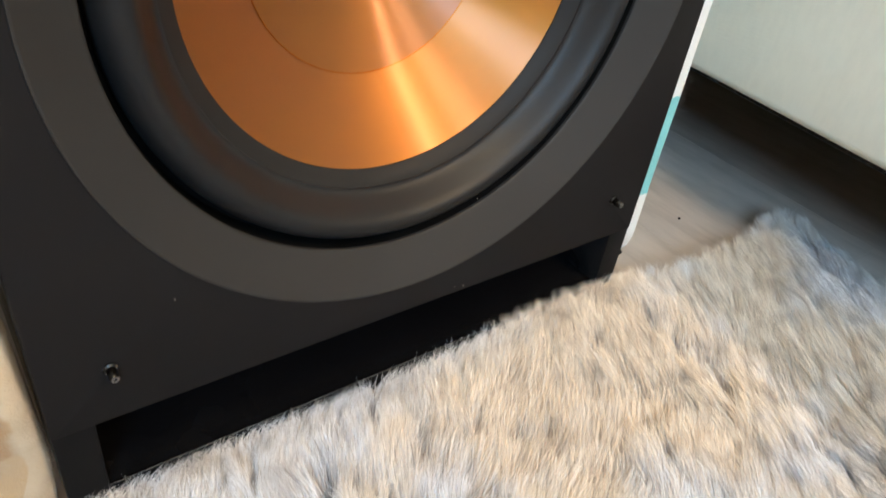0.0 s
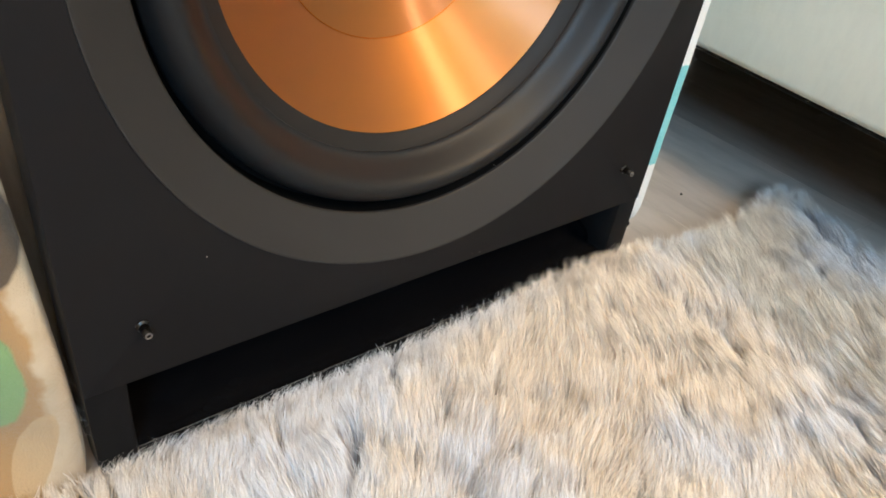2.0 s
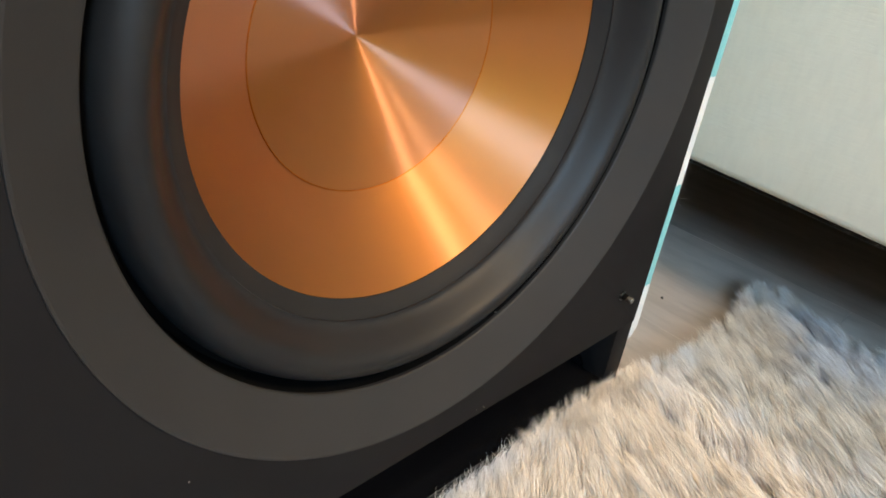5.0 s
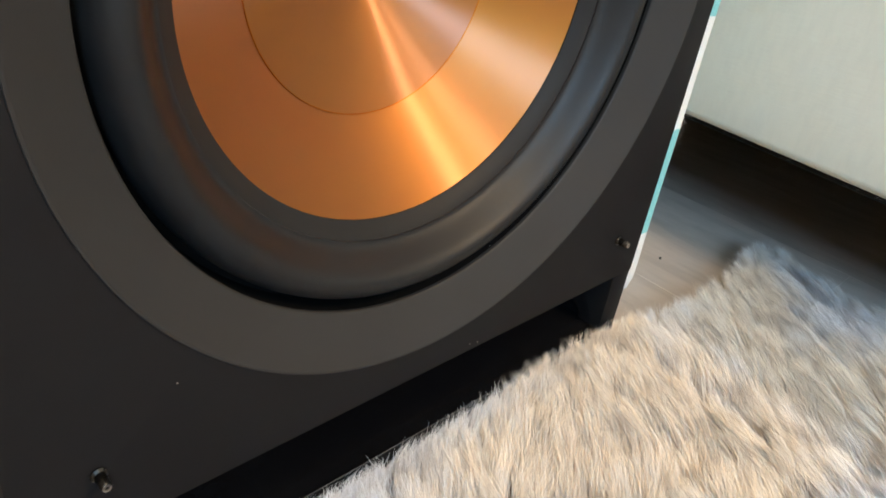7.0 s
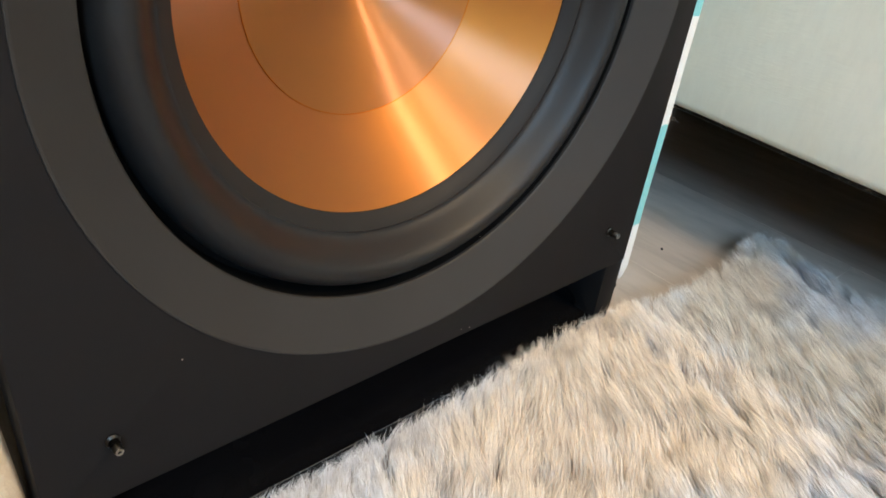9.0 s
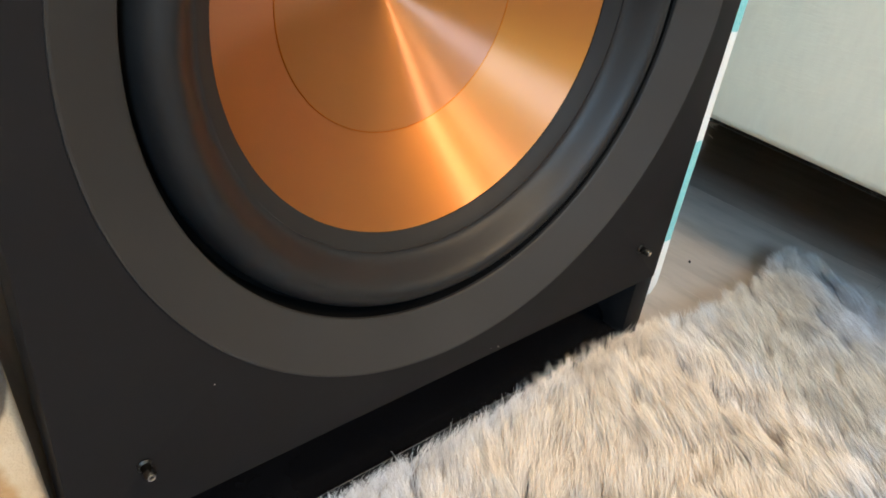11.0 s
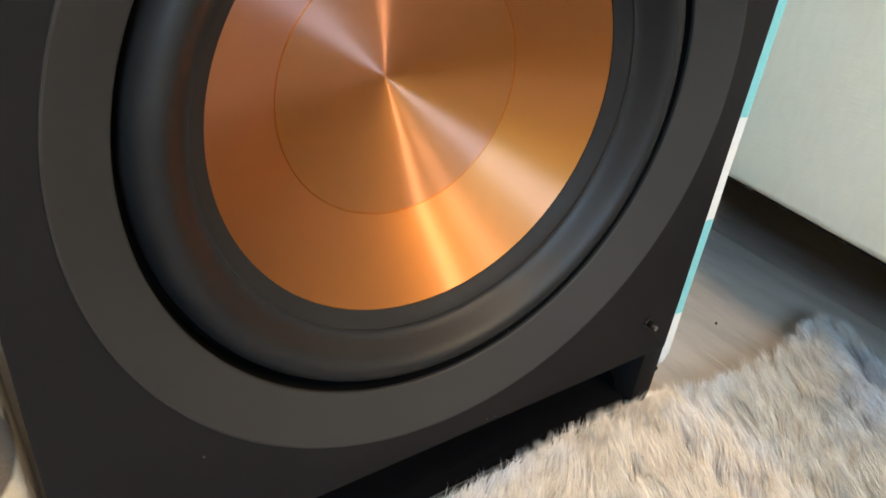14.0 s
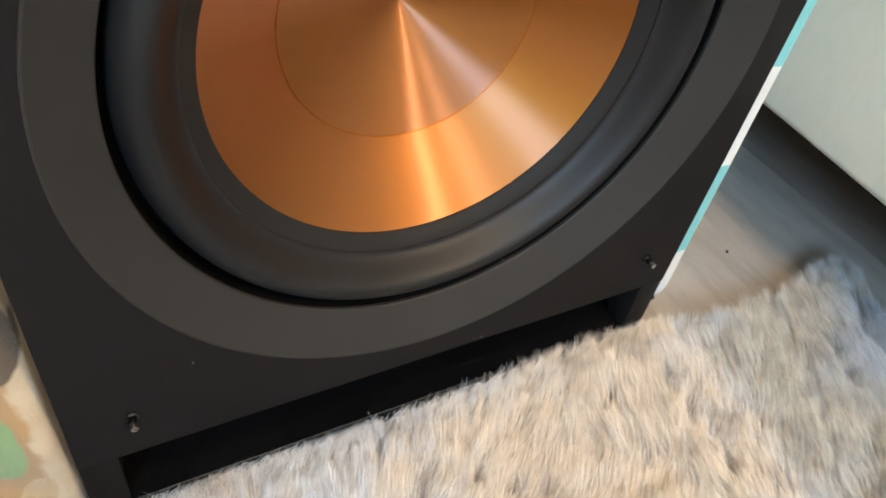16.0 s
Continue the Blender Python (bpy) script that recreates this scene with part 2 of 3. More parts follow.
b_.inputs["Transmission Weight"].default_value, b_.inputs["Roughness"].default_value = 1.0, 0.0
GLASS = m_


# ---- mesh helpers ----
def world_of(ob):
    m = ob.matrix_basis.copy()
    return world_of(ob.parent) @ ob.matrix_parent_inverse @ m if ob.parent else m


def mesh_of(name, bm, mat, smooth=40):
    me = bpy.data.meshes.new(name)
    bm.normal_update()
    bm.to_mesh(me)
    bm.free()
    me.materials.append(mat)
    if smooth:
        for p in me.polygons:
            p.use_smooth = True
        me.set_sharp_from_angle(angle=radians(smooth))
    return me


def thing(name, at=(0, 0, 0)):
    e = new(name)
    e.empty_display_size = 0.05
    e.matrix_basis = Matrix.Translation(at)
    return e


def attach(ob, parent):
    ob.parent = parent
    ob.matrix_parent_inverse = world_of(parent).inverted()
    return ob


def part(name, bm, mat, parent, label="", m=None, smooth=40):
    ob = new(name, mesh_of(name, bm, mat, smooth))
    if m is not None:
        ob.matrix_basis = m
    attach(ob, parent)
    return tagged(ob, label) if label else ob


def box(x0, x1, y0, y1, z0, z1, bevel=0.0, segs=2):
    bm = bmesh.new()
    bmesh.ops.create_cube(bm, size=1.0, matrix=Matrix.LocRotScale(((x0 + x1) / 2, (y0 + y1) / 2, (z0 + z1) / 2), None, (x1 - x0, y1 - y0, z1 - z0)))
    if bevel:
        bmesh.ops.bevel(bm, geom=bm.edges[:], offset=bevel, segments=segs, profile=0.5, affect="EDGES")
    return bm


def lathe(profile, segs=160, closed=False):
    """Turns (radius, height) pairs round the local z axis."""
    bm = bmesh.new()
    rings = []
    for r, h in profile:
        if r < 1e-6:
            rings.append([bm.verts.new((0, 0, h))])
        else:
            rings.append([bm.verts.new((r * math.cos(2 * math.pi * i / segs), r * math.sin(2 * math.pi * i / segs), h)) for i in range(segs)])
    pairs = list(zip(rings, rings[1:])) + ([(rings[-1], rings[0])] if closed else [])
    for a, b in pairs:
        for i in range(segs):
            j = (i + 1) % segs
            if len(a) == 1 and len(b) == 1:
                continue
            if len(a) == 1:
                bm.faces.new((a[0], b[j], b[i]))
            elif len(b) == 1:
                bm.faces.new((a[i], a[j], b[0]))
            else:
                bm.faces.new((a[i], a[j], b[j], b[i]))
    bmesh.ops.recalc_face_normals(bm, faces=bm.faces[:])
    return bm


def solid_object(name, bm, mat, label="", category="", kind="", smooth=40):
    return tagged(new(name, mesh_of(name, bm, mat, smooth)), label, category, "", kind)


# ---- room ----
X0, X1, Y0, Y1, TOP = -1.55, 2.4, -3.2, 1.6, 2.4
floor = solid_object("floor", box(X0 - 0.1, X1 + 0.1, Y0 - 0.1, Y1 + 0.1, -0.06, -0.0125), SUBFLOOR, "grey oak laminate floor with long planks", "floor", "structure")
solid_object("ceiling", box(X0 - 0.1, X1 + 0.1, Y0 - 0.1, Y1 + 0.1, TOP, TOP + 0.1), CEILING, "plain white painted ceiling", "ceiling", "structure")
solid_object("wall_north", box(X0, X1, Y1, Y1 + 0.1, -0.012, TOP), WALL, "plain off-white painted wall", "wall", "structure")
solid_object("wall_south", box(X0, X1, Y0 - 0.1, Y0, -0.012, TOP), WALL, "plain off-white painted wall", "wall", "structure")
solid_object("wall_east", box(X1, X1 + 0.1, Y0, Y1, -0.012, TOP), WALL, "plain off-white painted wall", "wall", "structure")
wy0, wy1, wz0, wz1 = WINDOW
bm = bmesh.new()
for y0, y1, z0, z1 in ((Y0, wy0, -0.012, TOP), (wy1, Y1, -0.012, TOP), (wy0, wy1, -0.012, wz0), (wy0, wy1, wz1, TOP)):
    bmesh.ops.create_cube(bm, size=1.0, matrix=Matrix.LocRotScale((X0 - 0.05, (y0 + y1) / 2, (z0 + z1) / 2), None, (0.1, y1 - y0, z1 - z0)))
solid_object("wall_west", bm, WALL, "off-white painted wall with a window opening", "wall", "structure")
window = tagged(thing("window_1", (X0 - 0.05, (wy0 + wy1) / 2, wz0)), "white framed window letting in cool daylight", "window", "", "structure")
for y0, y1, z0, z1 in ((wy0, wy0 + 0.05, wz0, wz1), (wy1 - 0.05, wy1, wz0, wz1), (wy0 + 0.05, wy1 - 0.05, wz0, wz0 + 0.05), (wy0 + 0.05, wy1 - 0.05, wz1 - 0.05, wz1)):
    part("window_frame", box(X0 - 0.08, X0 - 0.03, y0, y1, z0, z1, 0.004), FRAME_PAINT, window)
pane = part("pane", box(X0 - 0.058, X0 - 0.052, wy0 + 0.05, wy1 - 0.05, wz0 + 0.05, wz1 - 0.05), GLASS, window)
pane.visible_shadow = False
lamp = tagged(thing("ceiling_lamp", (BULB[0], BULB[1], TOP)), "small warm pendant lamp with a round metal fitting", "lamp")
part("canopy", lathe([(0, 0), (0.05, 0), (0.05, -0.012), (0.02, -0.02), (0, -0.02)], 32), FITTING, lamp, m=pose(BULB[0], BULB[1], TOP))
part("stem", lathe([(0, -0.019), (0.004, -0.019), (0.004, BULB[2] + 0.09 - TOP), (0.018, BULB[2] + 0.085 - TOP), (0.018, BULB[2] + 0.075 - TOP), (0, BULB[2] + 0.075 - TOP)], 20), FITTING, lamp, m=pose(BULB[0], BULB[1], TOP))
batten = tagged(thing("ceiling_tube_lamp", (TUBE[0], TUBE[1], TOP)), "long warm ceiling lamp with a metal housing", "lamp")
part("housing", box(TUBE[0] - 0.04, TUBE[0] + 0.04, TUBE[1] - 0.28, TUBE[1] + 0.28, TUBE[2] + 0.01, TUBE[2] + 0.05, 0.005), FITTING, batten)
for y in (-0.2, 0.2):
    part("hanger", box(TUBE[0] - 0.006, TUBE[0] + 0.006, TUBE[1] + y - 0.006, TUBE[1] + y + 0.006, TUBE[2] + 0.049, TOP), FITTING, batten)


# ---- rug ----
def rug_height(x, y):
    """Height of the hide over the floor: it lies in soft folds."""
    h = 0.006 + 0.016 * (0.5 + 0.5 * noise.noise(Vector((x * 7.0, y * 7.0, 3.1))))
    h *= 1 - 0.6 * min(1.0, max(0.0, (y + 0.06) / 0.05))
    h += 0.012 * math.exp(-((x - 0.20 + 0.6 * (y + 0.05)) / 0.10) ** 2) * (1 if y < 0 else 0.3)
    return h


# the outline of the rug, in plan
OUTLINE = [(-0.62, 0.0), (-0.252, 0.0), (-0.20, -0.004), (0.25, -0.012), (0.30, -0.034), (0.36, -0.036), (0.43, -0.034), (0.468, -0.030), (0.490, -0.012), (0.533, -0.014),
           (0.538, -0.045), (0.505, -0.095), (0.500, -0.16), (0.53, -0.25), (0.52, -0.45), (0.42, -0.75), (0.1, -0.92), (-0.35, -0.85), (-0.62, -0.5)]


def inside(x, y):
    hit = False
    for (ax, ay), (bx, by) in zip(OUTLINE, OUTLINE[1:] + OUTLINE[:1]):
        if (ay > y) != (by > y) and x < (bx - ax) * (y - ay) / (by - ay) + ax:
            hit = not hit
    return hit


def build_rug():
    rug = tagged(thing("fur_rug", (0, -0.4, 0)), "shaggy mottled faux fur rug, warm and cool light in its colour", "rug")
    bm = bmesh.new()
    top = [bm.verts.new((x, y, rug_height(x, y))) for x, y in OUTLINE]
    low = [bm.verts.new((x, y, 0.001)) for x, y in OUTLINE]
    bm.faces.new(top[::-1])
    bm.faces.new(low)
    for i in range(len(top)):
        j = (i + 1) % len(top)
        bm.faces.new((top[i], top[j], low[j], low[i]))
    bmesh.ops.recalc_face_normals(bm, faces=bm.faces[:])
    part("backing", bm, BACKING, rug, smooth=0)
    rng = np.random.default_rng(7)

    def field(n, lo, hi, length, width, name, salt, stand=0.0):
        xs = rng.uniform(lo[0], hi[0], n)
        ys = rng.uniform(lo[1], hi[1], n)
        ok = np.array([inside(x, y) for x, y in zip(xs, ys)])
        xs, ys = xs[ok], ys[ok]
        n = len(xs)
        # tufts: every fibre leans to the tip of the tuft that it grows nearest to
        cell = 0.0105
        cx, cy = np.floor(xs / cell).astype(int), np.floor(ys / cell).astype(int)
        def h01(a, b, k):
            v = np.sin(a * 127.1 + b * 311.7 + k * 74.7 + salt) * 43758.5453
            return v - np.floor(v)
        best, tx, ty, tr = np.full(n, 1e9), np.zeros(n), np.zeros(n), np.zeros(n)
        for dx in (-1, 0, 1):
            for dy in (-1, 0, 1):
                a, b = cx + dx, cy + dy
                px_, py_ = (a + h01(a, b, 1)) * cell, (b + h01(a, b, 2)) * cell
                d = (px_ - xs) ** 2 + (py_ - ys) ** 2
                near = d < best
                best = np.where(near, d, best)
                tx, ty, tr = np.where(near, px_, tx), np.where(near, py_, ty), np.where(near, h01(a, b, 3), tr)
        # wider locks gather several tufts
        big = 0.036
        bx, by = np.floor(tx / big).astype(int), np.floor(ty / big).astype(int)
        best, lx, ly = np.full(n, 1e9), np.zeros(n), np.zeros(n)
        for dx in (-1, 0, 1):
            for dy in (-1, 0, 1):
                a, b = bx + dx, by + dy
                qx, qy = (a + h01(a, b, 4)) * big, (b + h01(a, b, 5)) * big
                d = (qx - tx) ** 2 + (qy - ty) ** 2
                near = d < best
                best, lx, ly = np.where(near, d, best), np.where(near, qx, lx), np.where(near, qy, ly)
        lows = np.array([noise.noise(Vector((x * 5.0, y * 5.0, 0.7))) for x, y in zip(tx, ty)])
        mids = np.array([noise.noise(Vector((x * 17.0, y * 17.0, 5.3))) for x, y in zip(tx, ty)])
        base = np.array([rug_height(x, y) for x, y in zip(xs, ys)])
        # the pile is combed to the back and stands up along the speaker
        edge = np.clip((ys + 0.07) / 0.06, 0, 1)
        right = np.clip((xs + 0.05) / 0.30, 0, 1)
        ang = np.radians(52) + np.radians(40) * right * (1 - edge) + lows * 0.7 + mids * 0.6 + (tr - 0.5) * 0.5 + rng.normal(0, 0.14, n)
        lift = np.clip(0.76 + 0.36 * edge + (0.28 * lows + 0.34 * mids) * (1 - 0.85 * edge) + rng.normal(0, 0.10, n), 0.25, 1.35)
        ln = length * (0.75 + 0.35 * tr * (1 - 0.8 * edge)) * rng.uniform(0.72, 1.12, n) * (1 - (0.45 - 0.20 * np.clip((xs + 0.06) / 0.14, 0, 1)) * edge)
        if stand:
            lift = np.clip(rng.normal(stand, 0.22, n), 0.6, 1.6)
            ln = length * rng.uniform(0.45, 1.1, n)
            ang = ang + rng.normal(0, 0.5, n)
        dirx, diry = np.cos(ang), np.sin(ang)
        curl = rng.normal(0, 0.17, n)
        seg = 3
        pts = []
        px_, py_, pz = xs.copy(), ys.copy(), base - 0.002
        for k in range(seg + 1):
            s = k / seg
            pull = 0.93 * s ** 1.4
            yy = py_ + (ty - ys) * pull + (ly - ty) * 0.30 * s * s * (1 - 0.7 * edge)
            shut = (np.abs(px_) < 0.262) & ((pz < 0.034) | (np.abs(px_) > 0.22))
            yy = np.where(shut, np.minimum(yy, -0.0015), np.where(np.abs(px_) < 0.262, np.minimum(yy, 0.003), yy))
            pts.append((px_ + (tx - xs) * pull + (lx - tx) * 0.30 * s * s * (1 - 0.7 * edge), yy, pz.copy()))
            e = lift * (1.15 - 0.95 * s)
            a2 = ang + curl * s
            px_, py_ = px_ + np.cos(a2) * np.cos(e) * ln / seg, py_ + np.sin(a2) * np.cos(e) * ln / seg
            pz = np.maximum(pz + np.sin(e) * ln / seg, 0.004)
        sx, sy = -diry, dirx
        w = width * rng.uniform(0.7, 1.3, n)
        twist = rng.uniform(-0.6, 0.6, n)
        verts, uvv = [], []
        for k, (x, y, z) in enumerate(pts):
            s = k / seg
            half = w * 0.5 * (1.0, 0.95, 0.62, 0.0)[k]
            if k < seg:
                verts.append(np.stack([x - sx * half, y - sy * half, z - half * twist], 1))
                verts.append(np.stack([x + sx * half, y + sy * half, z + half * twist], 1))
            else:
                verts.append(np.stack([x, y, z], 1))
        nv = 2 * seg + 1
        co = np.stack(verts, 1).reshape(-1, 3)
        first = np.arange(n) * nv
        tris = []
        for k in range(seg - 1):
            a = 2 * k
            tris += [(a, a + 1, a + 3), (a, a + 3, a + 2)]
        tris.append((2 * seg - 2, 2 * seg - 1, 2 * seg))
        loops = (first[:, None, None] + np.array(tris)[None]).reshape(-1)
        me = bpy.data.meshes.new(name)
        me.vertices.add(len(co))
        me.vertices.foreach_set("co", co.astype(np.float32).ravel())
        me.loops.add(len(loops))
        me.loops.foreach_set("vertex_index", loops.astype(np.int32))
        nt = len(loops) // 3
        me.polygons.add(nt)
        me.polygons.foreach_set("loop_start", np.arange(0, nt * 3, 3, dtype=np.int32))
        me.polygons.foreach_set("use_smooth", np.ones(nt, dtype=bool))
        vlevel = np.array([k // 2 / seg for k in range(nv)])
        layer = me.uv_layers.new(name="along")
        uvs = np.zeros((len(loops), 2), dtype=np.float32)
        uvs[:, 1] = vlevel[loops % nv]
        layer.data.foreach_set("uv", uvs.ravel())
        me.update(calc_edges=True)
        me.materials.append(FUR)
        ob = attach(new(name, me), rug)
        return tagged(ob, "long soft fibres in loose tufts", kind="stuff")

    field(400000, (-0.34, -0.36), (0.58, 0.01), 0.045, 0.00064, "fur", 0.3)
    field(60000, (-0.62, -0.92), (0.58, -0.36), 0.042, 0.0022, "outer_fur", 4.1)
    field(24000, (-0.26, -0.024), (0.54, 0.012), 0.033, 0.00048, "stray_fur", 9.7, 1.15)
    return rug


build_rug()


# ---- subwoofer ----
HALF, BOTTOM, BACK, ROOF = 0.2475, 0.0875, 0.56, 0.585
sub = tagged(thing("subwoofer", (0, 0.28, 0)), "black floor-standing subwoofer with a spun copper cone", "speaker")
AXIS = pose(0, 0, Z0, 90, 0, 0)  # local z looks out of the baffle


def plate_with_hole(half, z0, z1, y0, y1, radius, segs=160):
    """The front board: an upright plate with a round hole on the driver's axis."""
    bm = bmesh.new()
    def outer(a):
        c, s = math.cos(a), math.sin(a)
        k = min((half / abs(c)) if abs(c) > 1e-9 else 1e9, ((z1 - Z0) if s > 0 else (Z0 - z0)) / abs(s) if abs(s) > 1e-9 else 1e9)
        return c * k, s * k
    angles = [2 * math.pi * i / segs for i in range(segs)]
    for zc in (z0, z1):
        for xc in (-half, half):
            angles.append(math.atan2(zc - Z0, xc) % (2 * math.pi))
    angles = sorted(set(round(a, 7) for a in angles))
    rows = []
    for a in angles:
        ox, oz = outer(a)
        ix, iz = radius * math.cos(a), radius * math.sin(a)
        rows.append([bm.verts.new(p) for p in ((ix, y1, Z0 + iz), (ix, y0, Z0 + iz), (ox, y0, Z0 + oz), (ox, y1, Z0 + oz))])
    for a, b in zip(rows, rows[1:] + rows[:1]):
        for i in range(4):
            j = (i + 1) % 4
            bm.faces.new((a[i], a[j], b[j], b[i]))
    bmesh.ops.recalc_face_normals(bm, faces=bm.faces[:])
    rim = [e for e in bm.edges if all(abs(v.co.y - y0) < 1e-6 and (abs(abs(v.co.x) - half) < 1e-5 or abs(v.co.z - z0) < 1e-5 or abs(v.co.z - z1) < 1e-5) for v in e.verts)]
    bmesh.ops.bevel(bm, geom=rim, offset=0.0015, segments=2, profile=0.5, affect="EDGES")
    return bm


part("baffle", plate_with_hole(HALF, BOTTOM, ROOF, 0.0, 0.03, 0.2203), BAFFLE, sub, "matt black front board")
bm = bmesh.new()
for b in ((-HALF, -HALF + 0.02, 0.03, BACK, BOTTOM, ROOF), (HALF - 0.02, HALF, 0.03, BACK, BOTTOM, ROOF), (-HALF + 0.02, HALF - 0.02, 0.03, BACK, BOTTOM, BOTTOM + 0.02),
          (-HALF + 0.02, HALF - 0.02, 0.03, BACK, ROOF - 0.02, ROOF), (-HALF + 0.02, HALF - 0.02, BACK - 0.02, BACK, BOTTOM + 0.02, ROOF - 0.02)):
    bmesh.ops.create_cube(bm, size=1.0, matrix=Matrix.LocRotScale(((b[0] + b[1]) / 2, (b[2] + b[3]) / 2, (b[4] + b[5]) / 2), None, (b[1] - b[0], b[3] - b[2], b[5] - b[4])))
part("cabinet", bm, GLOSS, sub, "black cabinet")
# trim ring: chamfered rim, face that falls inwards, inner wall
part("trim_ring", lathe([(0.2202, -0.006), (0.2202, 0.0006), (0.2199, 0.0009), (0.2186, 0.0006), (0.1908, -0.0162), (0.1900, -0.0172), (0.1903, -0.0196), (0.2202, -0.0196)], 192, closed=True), TRIM, sub, "charcoal moulded trim ring", AXIS, 16)
# near-black walls put the gap's shade into their colour
part("gap_ring", lathe([(0.1903, -0.0197), (0.1900, -0.036), (0.1820, -0.036), (0.1820, -0.040), (0.2150, -0.040), (0.2150, -0.0197)], 160, closed=True), GAP_SHADE, sub, "near-black ring painting the shade in the gap round the surround", AXIS)
# rubber half-roll
prof = [(0.1855, -0.0375)]
for i in range(15):
    a = math.pi / 2 * i / 14
    prof.append((0.1715 + 0.0140 * math.cos(a), -0.0320 + 0.0200 * math.sin(a)))
for i in range(1, 17):
    u = i / 16
    prof.append((0.1715 - 0.0200 * u, -0.0120 - 0.0212 * (0.5 - 0.5 * math.cos(math.pi * u ** 1.12))))
prof += [(0.1510, -0.040), (0.1855, -0.040)]
part("surround", lathe(prof, 192, closed=True), RUBBER, sub, "thick black rubber half-roll surround", AXIS)
part("cone_edge", lathe([(0.1535, -0.0334), (0.1515, -0.0341), (0.1465, -0.0385), (0.1416, -0.0420), (0.1416, -0.046), (0.1555, -0.040)], 192, closed=True), CONE_EDGE, sub, "black glued cone edge", AXIS)
def between(a, b, n):
    return [(a[0] + (b[0] - a[0]) * i / n, a[1] + (b[1] - a[1]) * i / n) for i in range(n)]
cone = part("cone", lathe(between((0.1423, -0.0424), (0.0885, -0.0812), 12) + [(0.0885, -0.0812), (0.0885, -0.086), (0.1423, -0.048)], 240, closed=True), COPPER, sub, "spun copper cone", AXIS)
part("dust_cap", lathe(between((0.0884, -0.0809), (0.004, -0.1064), 16) + [(0.0025, -0.1068), (0.0, -0.1070)], 240), COPPER, cone, "spun copper dust cap", AXIS)
part("seam", lathe([(0.0887, -0.0809), (0.0884, -0.0803), (0.0880, -0.0805), (0.0880, -0.0816), (0.0887, -0.0816)], 200, closed=True), SEAM, cone, "thin darker seam", AXIS)

for side in (-1, 1):
    peg = part("grille_peg", lathe([(0, 0.0), (0.0042, 0.0), (0.0042, 0.0010), (0.0034, 0.0016), (0.0028, 0.0020), (0.0028, 0.0095), (0.0023, 0.0102), (0, 0.0102)], 28), PEG, sub, "black metal grille peg", pose(side * 0.2092, 0, 0.1296, 90, 0, 0))
    part("peg_tip", lathe([(0.0021, 0.0100), (0.0021, 0.0106), (0.0013, 0.0107), (0.0012, 0.0102)], 24, closed=True), PEG_TIP, peg, "bright ring at the tip", pose(side * 0.2092, 0, 0.1296, 90, 0, 0))


def foot_mesh(side):
    """A corner foot: a bracket, deeper where it meets the cabinet, with eased edges."""
    bm = bmesh.new()
    outline = [(0.001, BOTTOM), (0.001, 0.0225), (0.0035, 0.020), (0.0225, 0.020), (0.025, 0.0225), (0.025, 0.034), (0.028, 0.039), (0.042, 0.047), (0.042, BOTTOM)]
    x0, x1 = side * (HALF - 0.0245), side * HALF
    inner = [bm.verts.new((x0, y, z)) for y, z in outline]
    outer = [bm.verts.new((x1, y, z)) for y, z in outline]
    bm.faces.new(inner)
    bm.faces.new(outer)
    for i in range(len(inner)):
        j = (i + 1) % len(inner)
        bm.faces.new((inner[i], inner[j], outer[j], outer[i]))
    bmesh.ops.recalc_face_normals(bm, faces=bm.faces[:])
    bmesh.ops.bevel(bm, geom=[e for e in bm.edges if abs(e.verts[0].co.x - e.verts[1].co.x) < 1e-6], offset=0.001, segments=2, profile=0.5, affect="EDGES")
    return bm


for side in (-1, 1):
    for y in (0.0, BACK - 0.043):
        f = part("foot", foot_mesh(side), FOOT, sub, "black lacquered corner foot", m=Matrix.Translation((0, y, 0)))
        part("rubber_foot", lathe([(0, 0), (0.009, 0), (0.0105, 0.003), (0.0105, 0.020), (0, 0.020)], 28), RUBBER, f, m=pose(side * (HALF - 0.0125), y + 0.015, 0))
for side in (-1, 1):
    part("side_rail", box(min(side * 0.2245, side * 0.2470), max(side * 0.2245, side * 0.2470), 0.0260, BACK - 0.044, 0.022, BOTTOM - 0.0005), GLOSS, sub, "black lacquered lower rail")
part("base_board", box(-HALF + 0.0245, HALF - 0.0245, 0.0, 0.30, 0.012, 0.030, 0.0008), GLOSS, sub, "black gloss base board")
part("plinth", box(-HALF + 0.025, HALF - 0.025, 0.30, BACK - 0.05, 0.002, BOTTOM), GLOSS, sub, "recessed black gloss plinth")

